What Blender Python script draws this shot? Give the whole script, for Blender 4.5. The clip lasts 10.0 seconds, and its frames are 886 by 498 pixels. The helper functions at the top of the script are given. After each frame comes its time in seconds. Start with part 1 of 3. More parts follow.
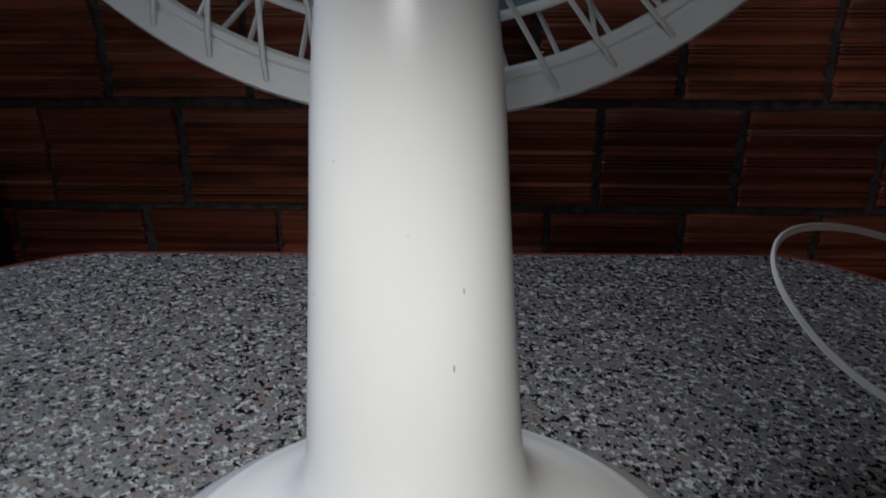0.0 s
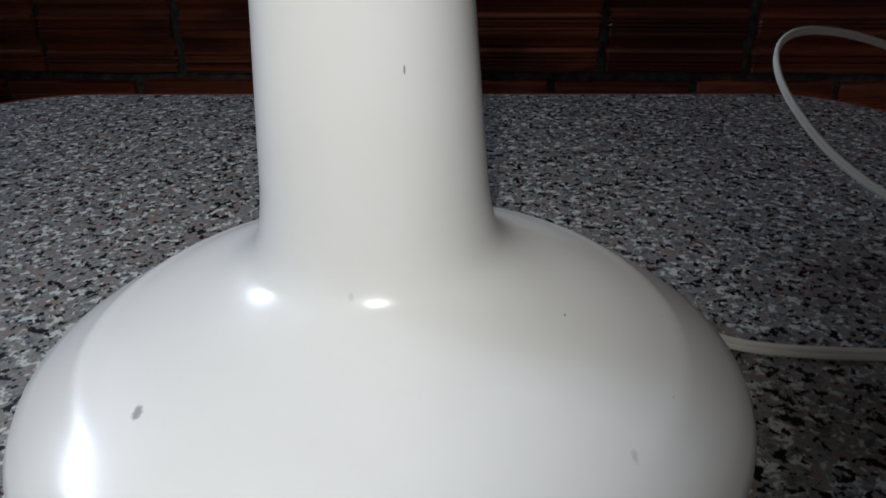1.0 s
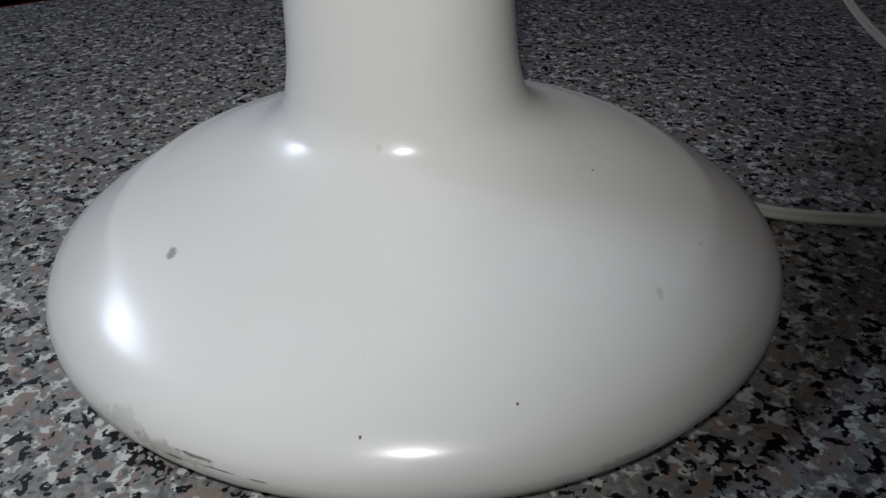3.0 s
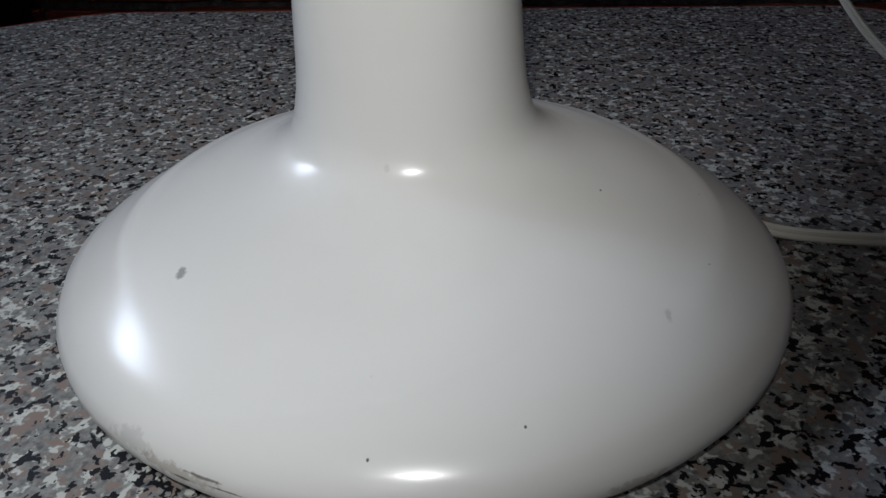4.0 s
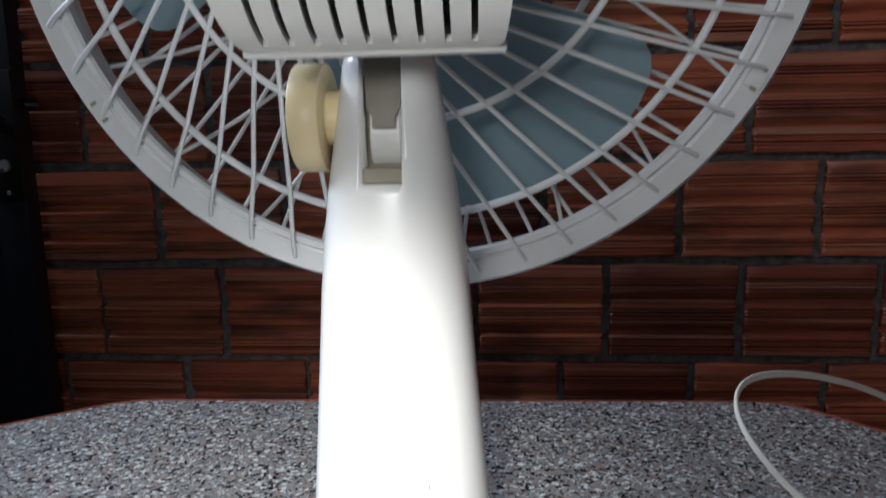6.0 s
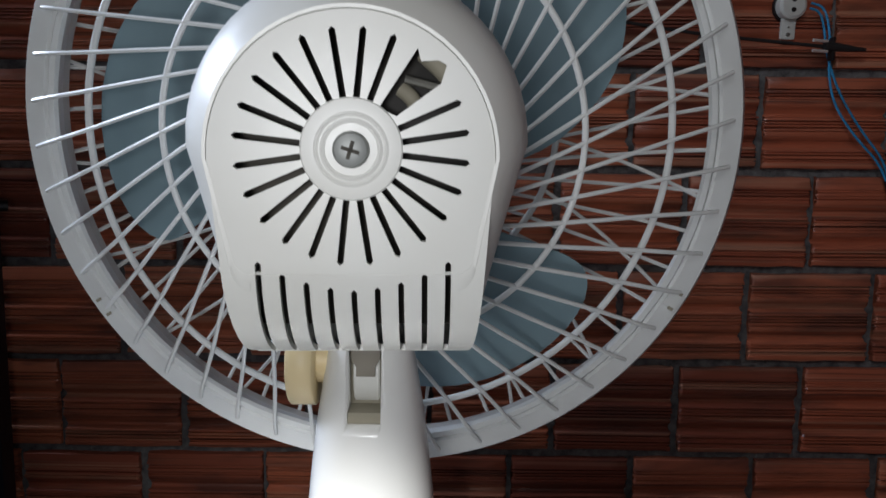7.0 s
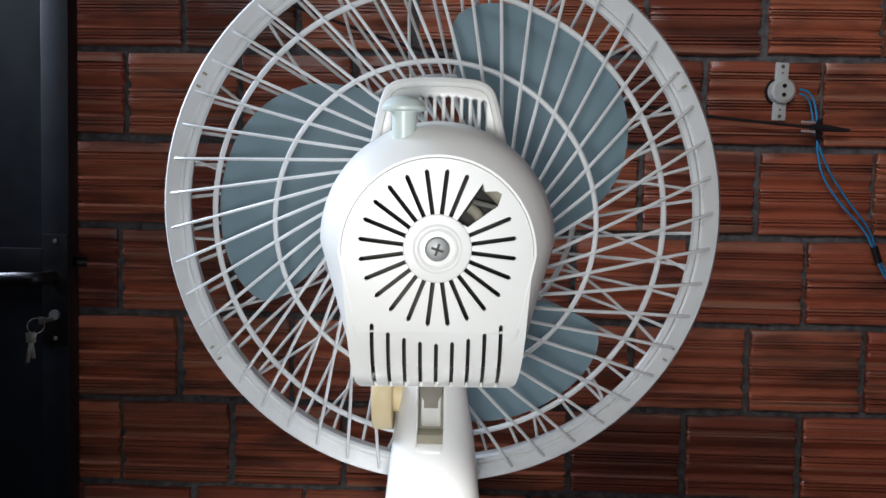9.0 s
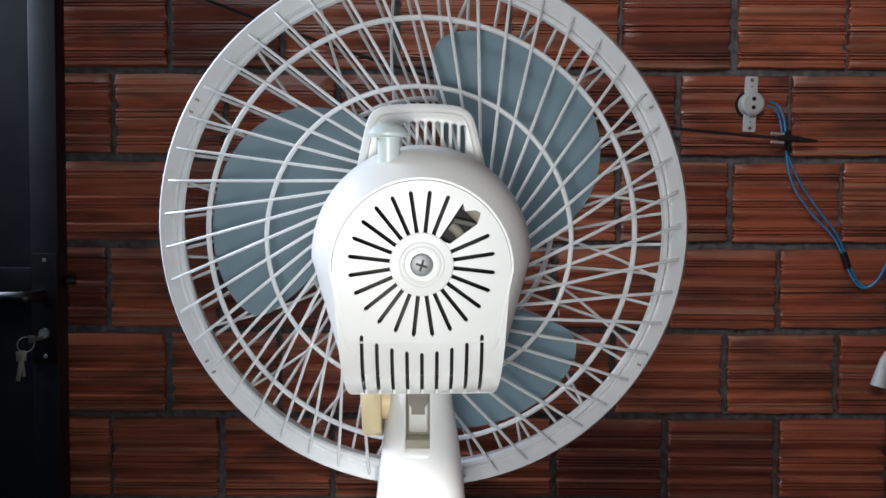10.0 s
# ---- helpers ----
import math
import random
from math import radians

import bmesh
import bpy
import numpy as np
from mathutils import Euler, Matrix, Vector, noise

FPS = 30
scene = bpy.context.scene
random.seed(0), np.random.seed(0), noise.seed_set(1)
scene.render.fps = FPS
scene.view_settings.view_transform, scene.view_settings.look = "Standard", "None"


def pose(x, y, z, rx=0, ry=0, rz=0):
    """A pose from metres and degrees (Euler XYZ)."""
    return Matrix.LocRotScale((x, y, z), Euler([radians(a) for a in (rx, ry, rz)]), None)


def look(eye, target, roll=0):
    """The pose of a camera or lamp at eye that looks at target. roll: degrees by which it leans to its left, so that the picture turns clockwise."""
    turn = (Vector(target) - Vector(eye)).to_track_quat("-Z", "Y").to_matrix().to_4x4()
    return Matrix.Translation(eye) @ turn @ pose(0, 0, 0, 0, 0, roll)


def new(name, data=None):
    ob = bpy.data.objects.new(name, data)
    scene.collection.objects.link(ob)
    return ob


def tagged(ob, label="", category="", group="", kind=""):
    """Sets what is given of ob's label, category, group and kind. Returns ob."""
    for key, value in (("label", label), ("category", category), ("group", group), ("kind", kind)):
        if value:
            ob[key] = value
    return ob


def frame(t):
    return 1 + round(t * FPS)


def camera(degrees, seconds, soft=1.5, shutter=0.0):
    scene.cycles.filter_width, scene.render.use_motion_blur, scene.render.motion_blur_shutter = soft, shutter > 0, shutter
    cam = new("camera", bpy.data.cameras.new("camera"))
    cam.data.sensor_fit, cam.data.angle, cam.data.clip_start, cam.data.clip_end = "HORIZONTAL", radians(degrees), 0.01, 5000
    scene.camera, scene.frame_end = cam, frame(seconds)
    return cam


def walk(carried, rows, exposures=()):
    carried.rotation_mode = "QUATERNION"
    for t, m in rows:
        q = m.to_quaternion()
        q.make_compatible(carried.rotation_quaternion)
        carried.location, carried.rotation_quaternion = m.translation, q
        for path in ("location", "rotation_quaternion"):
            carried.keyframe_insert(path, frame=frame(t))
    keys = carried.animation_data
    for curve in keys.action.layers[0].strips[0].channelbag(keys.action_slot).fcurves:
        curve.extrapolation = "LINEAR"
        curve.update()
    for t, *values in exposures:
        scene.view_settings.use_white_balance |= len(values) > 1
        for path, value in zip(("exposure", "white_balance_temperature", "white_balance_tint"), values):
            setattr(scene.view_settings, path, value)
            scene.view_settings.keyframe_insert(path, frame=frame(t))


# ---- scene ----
cam = camera(63.3, 10.0, shutter=0.2)
PATH = [
    (0, (0.018, -1.006, 0.249), (-0.027, 0.85, -0.491), -0.0),
    (0.5, (0.037, -1.01, 0.205), (0.011, 0.803, -0.64), 0.8),
    (1, (0.038, -1.017, 0.179), (-0.044, 0.744, -0.765), -0.6),
    (1.5, (0.039, -1.023, 0.16), (-0.072, 0.674, -0.893), -1.6),
    (2, (0.038, -1.032, 0.157), (-0.087, 0.64, -0.933), -1.2),
    (2.2, (0.038, -1.036, 0.154), (-0.113, 0.63, -0.943), -1.7),
    (3.3, (0.038, -1.031, 0.156), (-0.112, 0.634, -0.942), -1.6),
    (3.5, (0.038, -1.031, 0.157), (-0.12, 0.642, -0.927), -1.6),
    (4, (0.038, -1.031, 0.157), (-0.135, 0.652, -0.91), -1.9),
    (4.5, (0.038, -1.031, 0.157), (-0.136, 0.655, -0.905), -2.1),
    (5, (0.037, -1.031, 0.159), (-0.15, 0.708, -0.811), -1.8),
    (5.5, (0.042, -1.049, 0.193), (-0.133, 0.818, -0.5), -0.9),
    (6, (0.044, -1.078, 0.274), (-0.095, 0.887, -0.068), -1.1),
    (6.2, (0.047, -1.086, 0.296), (-0.072, 0.888, -0.005), -0.8),
    (7.3, (0.025, -1.147, 0.395), (0.042, 0.845, 0.169), 0.7),
    (7.5, (0.016, -1.161, 0.4), (0.031, 0.83, 0.15), 0.6),
    (8, (0.013, -1.21, 0.427), (-0.03, 0.776, 0.193), 0.1),
    (8.5, (0.01, -1.251, 0.427), (0.0, 0.742, 0.265), 0.8),
    (9, (0.016, -1.252, 0.402), (-0.03, 0.746, 0.307), 1.1),
    (9.5, (0.018, -1.263, 0.401), (-0.001, 0.735, 0.334), 0.5),
    (10, (0.017, -1.281, 0.406), (0.014, 0.718, 0.342), 0.2),
]
EXPOSURES = [(0.0, -1.6), (1.0, -1.75), (1.5, -2.05), (2.0, -2.05), (4.5, -2.15), (5.5, -1.95), (6.0, -0.35), (6.2, -0.3), (7.3, -0.4), (8.0, -0.08), (8.5, 0.3), (9.0, 0.31), (10.0, 0.33)]
walk(cam, [(t, look(eye, target, roll)) for t, eye, target, roll in PATH], EXPOSURES)

# ---- world, daylight and added fill lamps ----
world = bpy.data.worlds.new("sky")
scene.world = world
world.use_nodes = True
wn = world.node_tree
sky = wn.nodes.new("ShaderNodeTexSky")
sky.sky_type, sky.sun_disc, sky.sun_elevation, sky.sun_rotation = "NISHITA", False, radians(40), radians(200)
wn.links.new(sky.outputs[0], wn.nodes["Background"].inputs[0])
wn.nodes["Background"].inputs[1].default_value = 0.1


def area_lamp(name, eye, target, w, h, power, colour):
    d = bpy.data.lights.new(name, "AREA")
    d.shape, d.size, d.size_y, d.energy, d.color = "RECTANGLE", w, h, power, colour
    ob = new(name, d)
    ob.matrix_world = look(eye, target)
    return ob


area_lamp("door_pane_daylight", (-1.037, -0.11, 0.86), (-0.5, -0.95, 0.45), 0.27, 0.82, 3.0, (0.70, 0.80, 1.0))
side_day = area_lamp("side_window_daylight", (-1.46, -0.34, 1.15), (0.0, -0.92, 0.12), 0.50, 0.26, 8.0, (0.70, 0.80, 1.0))
side_day.data.spread = radians(80)
# added fill with no known source, narrowed onto the right of the bricks
rear_fill = area_lamp("rear_wall_fill", (-0.6, -2.63, 1.75), (0.72, 0.0, 0.86), 0.9, 0.7, 1.8, (0.90, 0.95, 1.0))
rear_fill.data.spread = radians(50)
# two fixed fill lamps stand in for one torch moving with the camera
head_fill = area_lamp("head_fill_light", (-0.03, -1.25, 0.355), (0.02, -0.7, 0.40), 0.10, 0.10, 0.50, (0.955, 0.97, 1.0))
head_fill.data.shape = "DISK"
head_fill.data.spread = radians(120)
# second fill: narrow spot for base and column, kept off the wall
low = bpy.data.lights.new("base_fill_light", "SPOT")
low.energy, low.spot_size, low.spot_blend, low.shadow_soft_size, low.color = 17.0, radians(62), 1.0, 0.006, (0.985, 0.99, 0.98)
new("base_fill_light", low).matrix_world = look((0.012, -1.10, 0.35), (-0.06, -0.83, 0.072))


# ---- materials ----
def material(name, colour, rough=0.5, metal=0.0, spec=0.5):
    m = bpy.data.materials.new(name)
    m.use_nodes = True
    b = m.node_tree.nodes["Principled BSDF"]
    b.inputs["Base Color"].default_value = (*colour, 1)
    b.inputs["Roughness"].default_value = rough
    b.inputs["Metallic"].default_value = metal
    b.inputs["Specular IOR Level"].default_value = spec
    return m


def node(m, kind, **given):
    n = m.node_tree.nodes.new(kind)
    for key, value in given.items():
        n.inputs[key.replace("_", " ")].default_value = value
    return n


def link(m, a, b):
    m.node_tree.links.new(a, b)


def ramp(m, source, stops):
    n = m.node_tree.nodes.new("ShaderNodeValToRGB")
    r = n.color_ramp
    while len(r.elements) < len(stops):
        r.elements.new(0.5)
    for e, (at, colour) in zip(r.elements, stops):
        e.position, e.color = at, (*colour, 1)
    link(m, source, n.inputs[0])
    return n


def mix(m, factor, a, b, blend="MIX"):
    n = m.node_tree.nodes.new("ShaderNodeMix")
    n.data_type, n.blend_type = "RGBA", blend
    for socket, value in ((n.inputs[0], factor), (n.inputs[6], a), (n.inputs[7], b)):
        if isinstance(value, (int, float)):
            socket.default_value = value
        elif isinstance(value, tuple):
            socket.default_value = (*value, 1)
        else:
            link(m, value, socket)
    return n.outputs[2]


def coords(m, scale=(1, 1, 1)):
    t = m.node_tree.nodes.new("ShaderNodeTexCoord")
    k = m.node_tree.nodes.new("ShaderNodeMapping")
    k.inputs["Scale"].default_value = scale
    link(m, t.outputs["Object"], k.inputs[0])
    return k.outputs[0]


def noise_tex(m, where, scale, detail=4.0, rough=0.55):
    n = node(m, "ShaderNodeTexNoise", Scale=scale, Detail=detail, Roughness=rough)
    link(m, where, n.inputs["Vector"])
    return n.outputs[0]


def bump(m, height, strength, distance):
    n = node(m, "ShaderNodeBump", Strength=strength, Distance=distance)
    link(m, height, n.inputs["Height"])
    link(m, n.outputs[0], m.node_tree.nodes["Principled BSDF"].inputs["Normal"])


def colour_of(m, socket):
    link(m, socket, m.node_tree.nodes["Principled BSDF"].inputs["Base Color"])


def rough_of(m, socket, low, high):
    n = node(m, "ShaderNodeMapRange", To_Min=low, To_Max=high)
    link(m, socket, n.inputs[0])
    link(m, n.outputs[0], m.node_tree.nodes["Principled BSDF"].inputs["Roughness"])


def plastic(name, colour, dirt, rough=0.32, amount=0.35):
    """Aged moulded plastic: faint yellowing, greasy dust and fine relief."""
    m = material(name, colour, rough)
    w = coords(m)
    big = noise_tex(m, w, 14, 3)
    fine = noise_tex(m, w, 160, 5)
    spots = ramp(m, big, [(0.42, (0, 0, 0)), (0.75, (amount, amount, amount))])
    colour_of(m, mix(m, spots.outputs[0], colour, dirt))
    rough_of(m, fine, max(rough - 0.06, 0.282), max(rough, 0.282) + 0.1)
    bump(m, fine, 0.06, 0.0006)
    return m


def base_plastic():
    m = plastic("white_base_plastic", (0.80, 0.80, 0.78), (0.68, 0.66, 0.60), 0.25, 0.25)
    w = coords(m)
    turn = m.node_tree.nodes.new("ShaderNodeMapping")
    turn.inputs["Rotation"].default_value = (0.3, 0.2, 0.9)
    turn.inputs["Scale"].default_value = (1500, 90, 500)
    link(m, w, turn.inputs[0])
    bump(m, noise_tex(m, turn.outputs[0], 1.0, 2), 0.03, 0.0003)
    rough_of(m, noise_tex(m, w, 30, 3), 0.20, 0.27)
    b = m.node_tree.nodes["Principled BSDF"]
    under = b.inputs["Base Color"].links[0].from_socket
    # dust specks and scuffs
    v = node(m, "ShaderNodeTexVoronoi", Scale=70.0)
    link(m, w, v.inputs["Vector"])
    size = ramp(m, v.outputs["Distance"], [(0.0, (1, 1, 1)), (0.035, (0, 0, 0))])
    thin = ramp(m, noise_tex(m, w, 9, 2), [(0.5, (0, 0, 0)), (0.56, (1, 1, 1))])
    both = mix(m, 1.0, size.outputs[0], thin.outputs[0], "MULTIPLY")
    top = mix(m, both, under, (0.12, 0.11, 0.1))

    def mark(centre, radii, colour, amount, over, ragged=0.5):
        off = m.node_tree.nodes.new("ShaderNodeVectorMath")
        off.operation = "SUBTRACT"
        link(m, w, off.inputs[0])
        off.inputs[1].default_value = centre
        div = m.node_tree.nodes.new("ShaderNodeVectorMath")
        div.operation = "DIVIDE"
        link(m, off.outputs[0], div.inputs[0])
        div.inputs[1].default_value = radii
        far = m.node_tree.nodes.new("ShaderNodeVectorMath")
        far.operation = "LENGTH"
        link(m, div.outputs[0], far.inputs[0])
        rag = m.node_tree.nodes.new("ShaderNodeMath")
        rag.operation = "MULTIPLY_ADD"
        link(m, noise_tex(m, w, 420, 3), rag.inputs[0])
        rag.inputs[1].default_value = ragged * 2
        link(m, far.outputs["Value"], rag.inputs[2])
        half = m.node_tree.nodes.new("ShaderNodeMath")
        half.operation = "MULTIPLY"
        link(m, rag.outputs[0], half.inputs[0])
        half.inputs[1].default_value = 0.5
        shape = ramp(m, half.outputs[0], [(0.5 * (0.45 + ragged), (amount, amount, amount)), (0.5 * (0.8 + ragged), (0, 0, 0))])
        return mix(m, shape.outputs[0], over, colour)

    grey, brown = (0.17, 0.17, 0.18), (0.26, 0.20, 0.14)
    top = mark((-0.0647, -0.8496, 0.0316), (0.0024, 0.0046, 0.005), grey, 0.7, top)
    top = mark((0.0856, -0.8603, 0.0285), (0.0016, 0.0034, 0.005), grey, 0.25, top)
    top = mark((-0.003, -0.8106, 0.0494), (0.0016, 0.0022, 0.0022), brown, 0.18, top)
    top = mark((0.0167, -0.7989, 0.1241), (0.0005, 0.01, 0.0022), grey, 0.8, top, 0.1)
    top = mark((0.0197, -0.7962, 0.1511), (0.0004, 0.01, 0.0016), grey, 0.8, top, 0.1)
    top = mark((-0.046, -0.9105, 0.0105), (0.020, 0.012, 0.0030), brown, 0.4, top, 0.9)
    top = mark((-0.0621, -0.902, 0.0128), (0.012, 0.010, 0.004), grey, 0.2, top, 0.9)
    top = mark((0.070, -0.9020, 0.0080), (0.014, 0.010, 0.003), brown, 0.3, top, 0.9)
    for centre, radii in (((-0.038, -0.9145, 0.0120), (0.0090, 0.010, 0.0006)), ((-0.031, -0.9165, 0.0105), (0.0080, 0.010, 0.0005)), ((-0.044, -0.9120, 0.0095), (0.0060, 0.010, 0.0007)), ((-0.020, -0.9190, 0.0100), (0.0040, 0.010, 0.0005))):
        top = mark(centre, radii, (0.10, 0.09, 0.08), 0.75, top, 0.45)
    for spot in ((-0.0560, -0.8500, 0.0335), (0.0470, -0.8320, 0.0370), (-0.0600, -0.8430, 0.0330), (0.0115, -0.8422, 0.0388), (0.044, -0.9011, 0.0223), (0.0054, -0.9117, 0.0195), (0.071, -0.8019, 0.0377)):
        top = mark(spot, (0.0006, 0.0008, 0.0008), (0.03, 0.03, 0.03), 0.9, top, 0.1)
    colour_of(m, top)
    return m


def granite():
    m = material("speckled_granite", (0.4, 0.38, 0.37), 0.28)
    w = coords(m)
    warp = node(m, "ShaderNodeTexNoise", Scale=150.0, Detail=3.0)
    link(m, w, warp.inputs["Vector"])
    add = m.node_tree.nodes.new("ShaderNodeVectorMath")
    add.operation = "MULTIPLY_ADD"
    link(m, warp.outputs["Color"], add.inputs[0])
    add.inputs[1].default_value = (0.004, 0.004, 0.004)
    link(m, w, add.inputs[2])
    def patches(scale, at, soft, shift):
        k = m.node_tree.nodes.new("ShaderNodeMapping")
        k.inputs["Location"].default_value = (shift, shift * 0.7, 0)
        link(m, add.outputs[0], k.inputs[0])
        return ramp(m, noise_tex(m, k.outputs[0], scale, 2.5, 0.55), [(at, (0, 0, 0)), (at + soft, (1, 1, 1))]).outputs[0]

    fine = ramp(m, noise_tex(m, w, 420, 3, 0.6), [(0.3, (0.13, 0.133, 0.13)), (0.7, (0.31, 0.31, 0.30))])
    base = mix(m, patches(170, 0.52, 0.08, 1.7), fine.outputs[0], (0.25, 0.195, 0.17))
    base = mix(m, patches(240, 0.55, 0.06, 5.1), base, (0.56, 0.58, 0.55))
    base = mix(m, patches(190, 0.60, 0.06, 9.4), base, (0.12, 0.122, 0.13))
    colour_of(m, mix(m, patches(270, 0.565, 0.02, 0.0), base, (0.006, 0.006, 0.008)))
    m.node_tree.nodes["Principled BSDF"].inputs["Specular IOR Level"].default_value = 0.2
    rough_of(m, noise_tex(m, w, 60, 3), 0.3, 0.5)
    return m


def brick_clay():
    m = material("red_clay", (0.3, 0.1, 0.06), 0.75)
    info = m.node_tree.nodes.new("ShaderNodeObjectInfo")
    tone = ramp(m, info.outputs["Random"], [(0.0, (0.15, 0.040, 0.027)), (0.3, (0.43, 0.115, 0.060)), (0.7, (0.60, 0.195, 0.100)), (1.0, (0.27, 0.070, 0.043))])
    shift = m.node_tree.nodes.new("ShaderNodeVectorMath")
    shift.operation = "MULTIPLY_ADD"
    t = m.node_tree.nodes.new("ShaderNodeTexCoord")
    link(m, info.outputs["Random"], shift.inputs[0])
    shift.inputs[1].default_value = (7.0, 3.0, 9.0)
    link(m, t.outputs["Object"], shift.inputs[2])
    streak = m.node_tree.nodes.new("ShaderNodeMapping")
    streak.inputs["Scale"].default_value = (0.8, 0.8, 75)
    link(m, shift.outputs[0], streak.inputs[0])
    lines = noise_tex(m, streak.outputs[0], 2.6, 3, 0.6)
    flow = m.node_tree.nodes.new("ShaderNodeMapping")
    flow.inputs["Scale"].default_value = (0.45, 0.45, 2.4)
    link(m, shift.outputs[0], flow.inputs[0])
    patch = noise_tex(m, flow.outputs[0], 11, 5, 0.6)
    smoke = ramp(m, patch, [(0.48, (0, 0, 0)), (0.66, (0.75, 0.75, 0.75))])
    a = mix(m, ramp(m, lines, [(0.34, (0.7, 0.7, 0.7)), (0.45, (0, 0, 0))]).outputs[0], tone.outputs[0], (0.085, 0.028, 0.02))
    b = mix(m, smoke.outputs[0], a, (0.10, 0.040, 0.030))
    # pale streaks put the sheen along the groove ledges into the colour
    pale = ramp(m, noise_tex(m, streak.outputs[0], 1.1, 3), [(0.54, (0, 0, 0)), (0.68, (0.55, 0.55, 0.55))])
    colour_of(m, mix(m, pale.outputs[0], b, (0.52, 0.28, 0.18)))
    bump(m, noise_tex(m, shift.outputs[0], 320, 4), 0.35, 0.0006)
    rough_of(m, patch, 0.20, 0.5)
    return m


def rough_stone(name, colour, dark, scale=40.0, strength=0.6):
    m = material(name, colour, 0.9)
    w = coords(m)
    n = noise_tex(m, w, scale, 6, 0.65)
    colour_of(m, ramp(m, n, [(0.3, dark), (0.7, colour)]).outputs[0])
    bump(m, n, strength, 0.004)
    return m


def painted_metal(name, colour, rough=0.45):
    m = material(name, colour, rough, 0.0)
    w = coords(m)
    n = noise_tex(m, w, 30, 5)
    colour_of(m, ramp(m, n, [(0.3, tuple(c * 0.8 for c in colour)), (0.7, colour)]).outputs[0])
    rough_of(m, n, rough - 0.1, rough + 0.12)
    return m


WHITE = plastic("white_plastic", (0.76, 0.76, 0.725), (0.66, 0.64, 0.56))
GRILLE = plastic("grille_plastic", (0.80, 0.815, 0.81), (0.50, 0.49, 0.45), 0.38)
GRILLE_FRONT = plastic("front_grille_plastic", (0.66, 0.65, 0.62), (0.45, 0.43, 0.38), 0.42)
BASE = base_plastic()
PIN = plastic("pale_green_plastic", (0.58, 0.66, 0.62), (0.5, 0.56, 0.52), 0.25)
BLADE = plastic("blue_grey_plastic", (0.200, 0.290, 0.325), (0.150, 0.220, 0.250), 0.32, 0.5)
CREAM = plastic("cream_plastic", (0.76, 0.62, 0.36), (0.6, 0.48, 0.28), 0.4)
CORD = plastic("ivory_cord", (0.74, 0.72, 0.64), (0.45, 0.43, 0.36), 0.5)
# near-black stands for shade inside recesses; the lighter tone is dust
SHADED_INSIDE = plastic("dusty_shaded_inside", (0.03, 0.028, 0.026), (0.14, 0.125, 0.10), 0.8, 0.8)
# tan motor dust; the same grey stands for shade in the hinge slot
COIL = plastic("dusty_motor_and_shade", (0.24, 0.22, 0.165), (0.42, 0.38, 0.29), 0.7, 0.9)
RUSTY = plastic("dusty_steel", (0.17, 0.15, 0.12), (0.36, 0.33, 0.27), 0.55, 0.9)
STEEL = material("steel", (0.32, 0.33, 0.32), 0.55, 0.9)
DULL_STEEL = material("dull_steel", (0.24, 0.235, 0.21), 0.5, 0.85)
GRANITE = granite()
EDGE = rough_stone("red_brown_edge", (0.30, 0.065, 0.035), (0.17, 0.035, 0.02), 60, 0.2)
CLAY = brick_clay()
MORTAR = rough_stone("grey_mortar", (0.21, 0.207, 0.21), (0.045, 0.043, 0.046), 60, 1.0)
# render and floor kept dark so the unseen shell bounces little light
PLASTER = rough_stone("bare_render", (0.13, 0.125, 0.12), (0.08, 0.077, 0.073), 12, 0.4)
CONCRETE = rough_stone("concrete_floor", (0.12, 0.115, 0.11), (0.07, 0.068, 0.065), 9, 0.3)
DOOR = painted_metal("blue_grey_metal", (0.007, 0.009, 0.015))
BLACK = painted_metal("black_metal", (0.006, 0.006, 0.007), 0.35)
BLUE = plastic("blue_wire", (0.02, 0.27, 0.54), (0.025, 0.19, 0.38), 0.3)
NICKEL = material("nickel", (0.85, 0.85, 0.83), 0.3, 0.6)
BLACK_CORD = plastic("black_cord", (0.015, 0.015, 0.016), (0.03, 0.03, 0.03), 0.45)
GLASS = material("pane_glass", (0.9, 0.93, 0.95), 0.05)
GLASS.node_tree.nodes["Principled BSDF"].inputs["Transmission Weight"].default_value = 1.0
SOCKET = plastic("socket_white", (0.62, 0.63, 0.60), (0.42, 0.41, 0.38), 0.4)


# ---- mesh helpers ----
def part(name, bm, mat, parent=None, label="", m=None, sharp=35):
    me = bpy.data.meshes.new(name)
    bmesh.ops.recalc_face_normals(bm, faces=bm.faces)
    bm.to_mesh(me)
    bm.free()
    me.materials.append(mat)
    me.polygons.foreach_set("use_smooth", [True] * len(me.polygons))
    me.set_sharp_from_angle(angle=radians(sharp))
    ob = new(name, me)
    if parent:
        ob.parent = parent
    if m:
        ob.matrix_basis = m
    if label:
        tagged(ob, label)
    return ob


def box(w, d, h, at=(0, 0, 0), bev=0.0, seg=2):
    bm = bmesh.new()
    bmesh.ops.create_cube(bm, size=1, matrix=Matrix.Translation(at) @ Matrix.Diagonal((w, d, h, 1)))
    if bev:
        bmesh.ops.bevel(bm, geom=list(bm.edges), offset=bev, segments=seg, affect="EDGES", profile=0.6)
    return bm


def join(*bms):
    out = bmesh.new()
    for b in bms:
        me = bpy.data.meshes.new("t")
        b.to_mesh(me)
        out.from_mesh(me)
        b.free()
        bpy.data.meshes.remove(me)
    return out


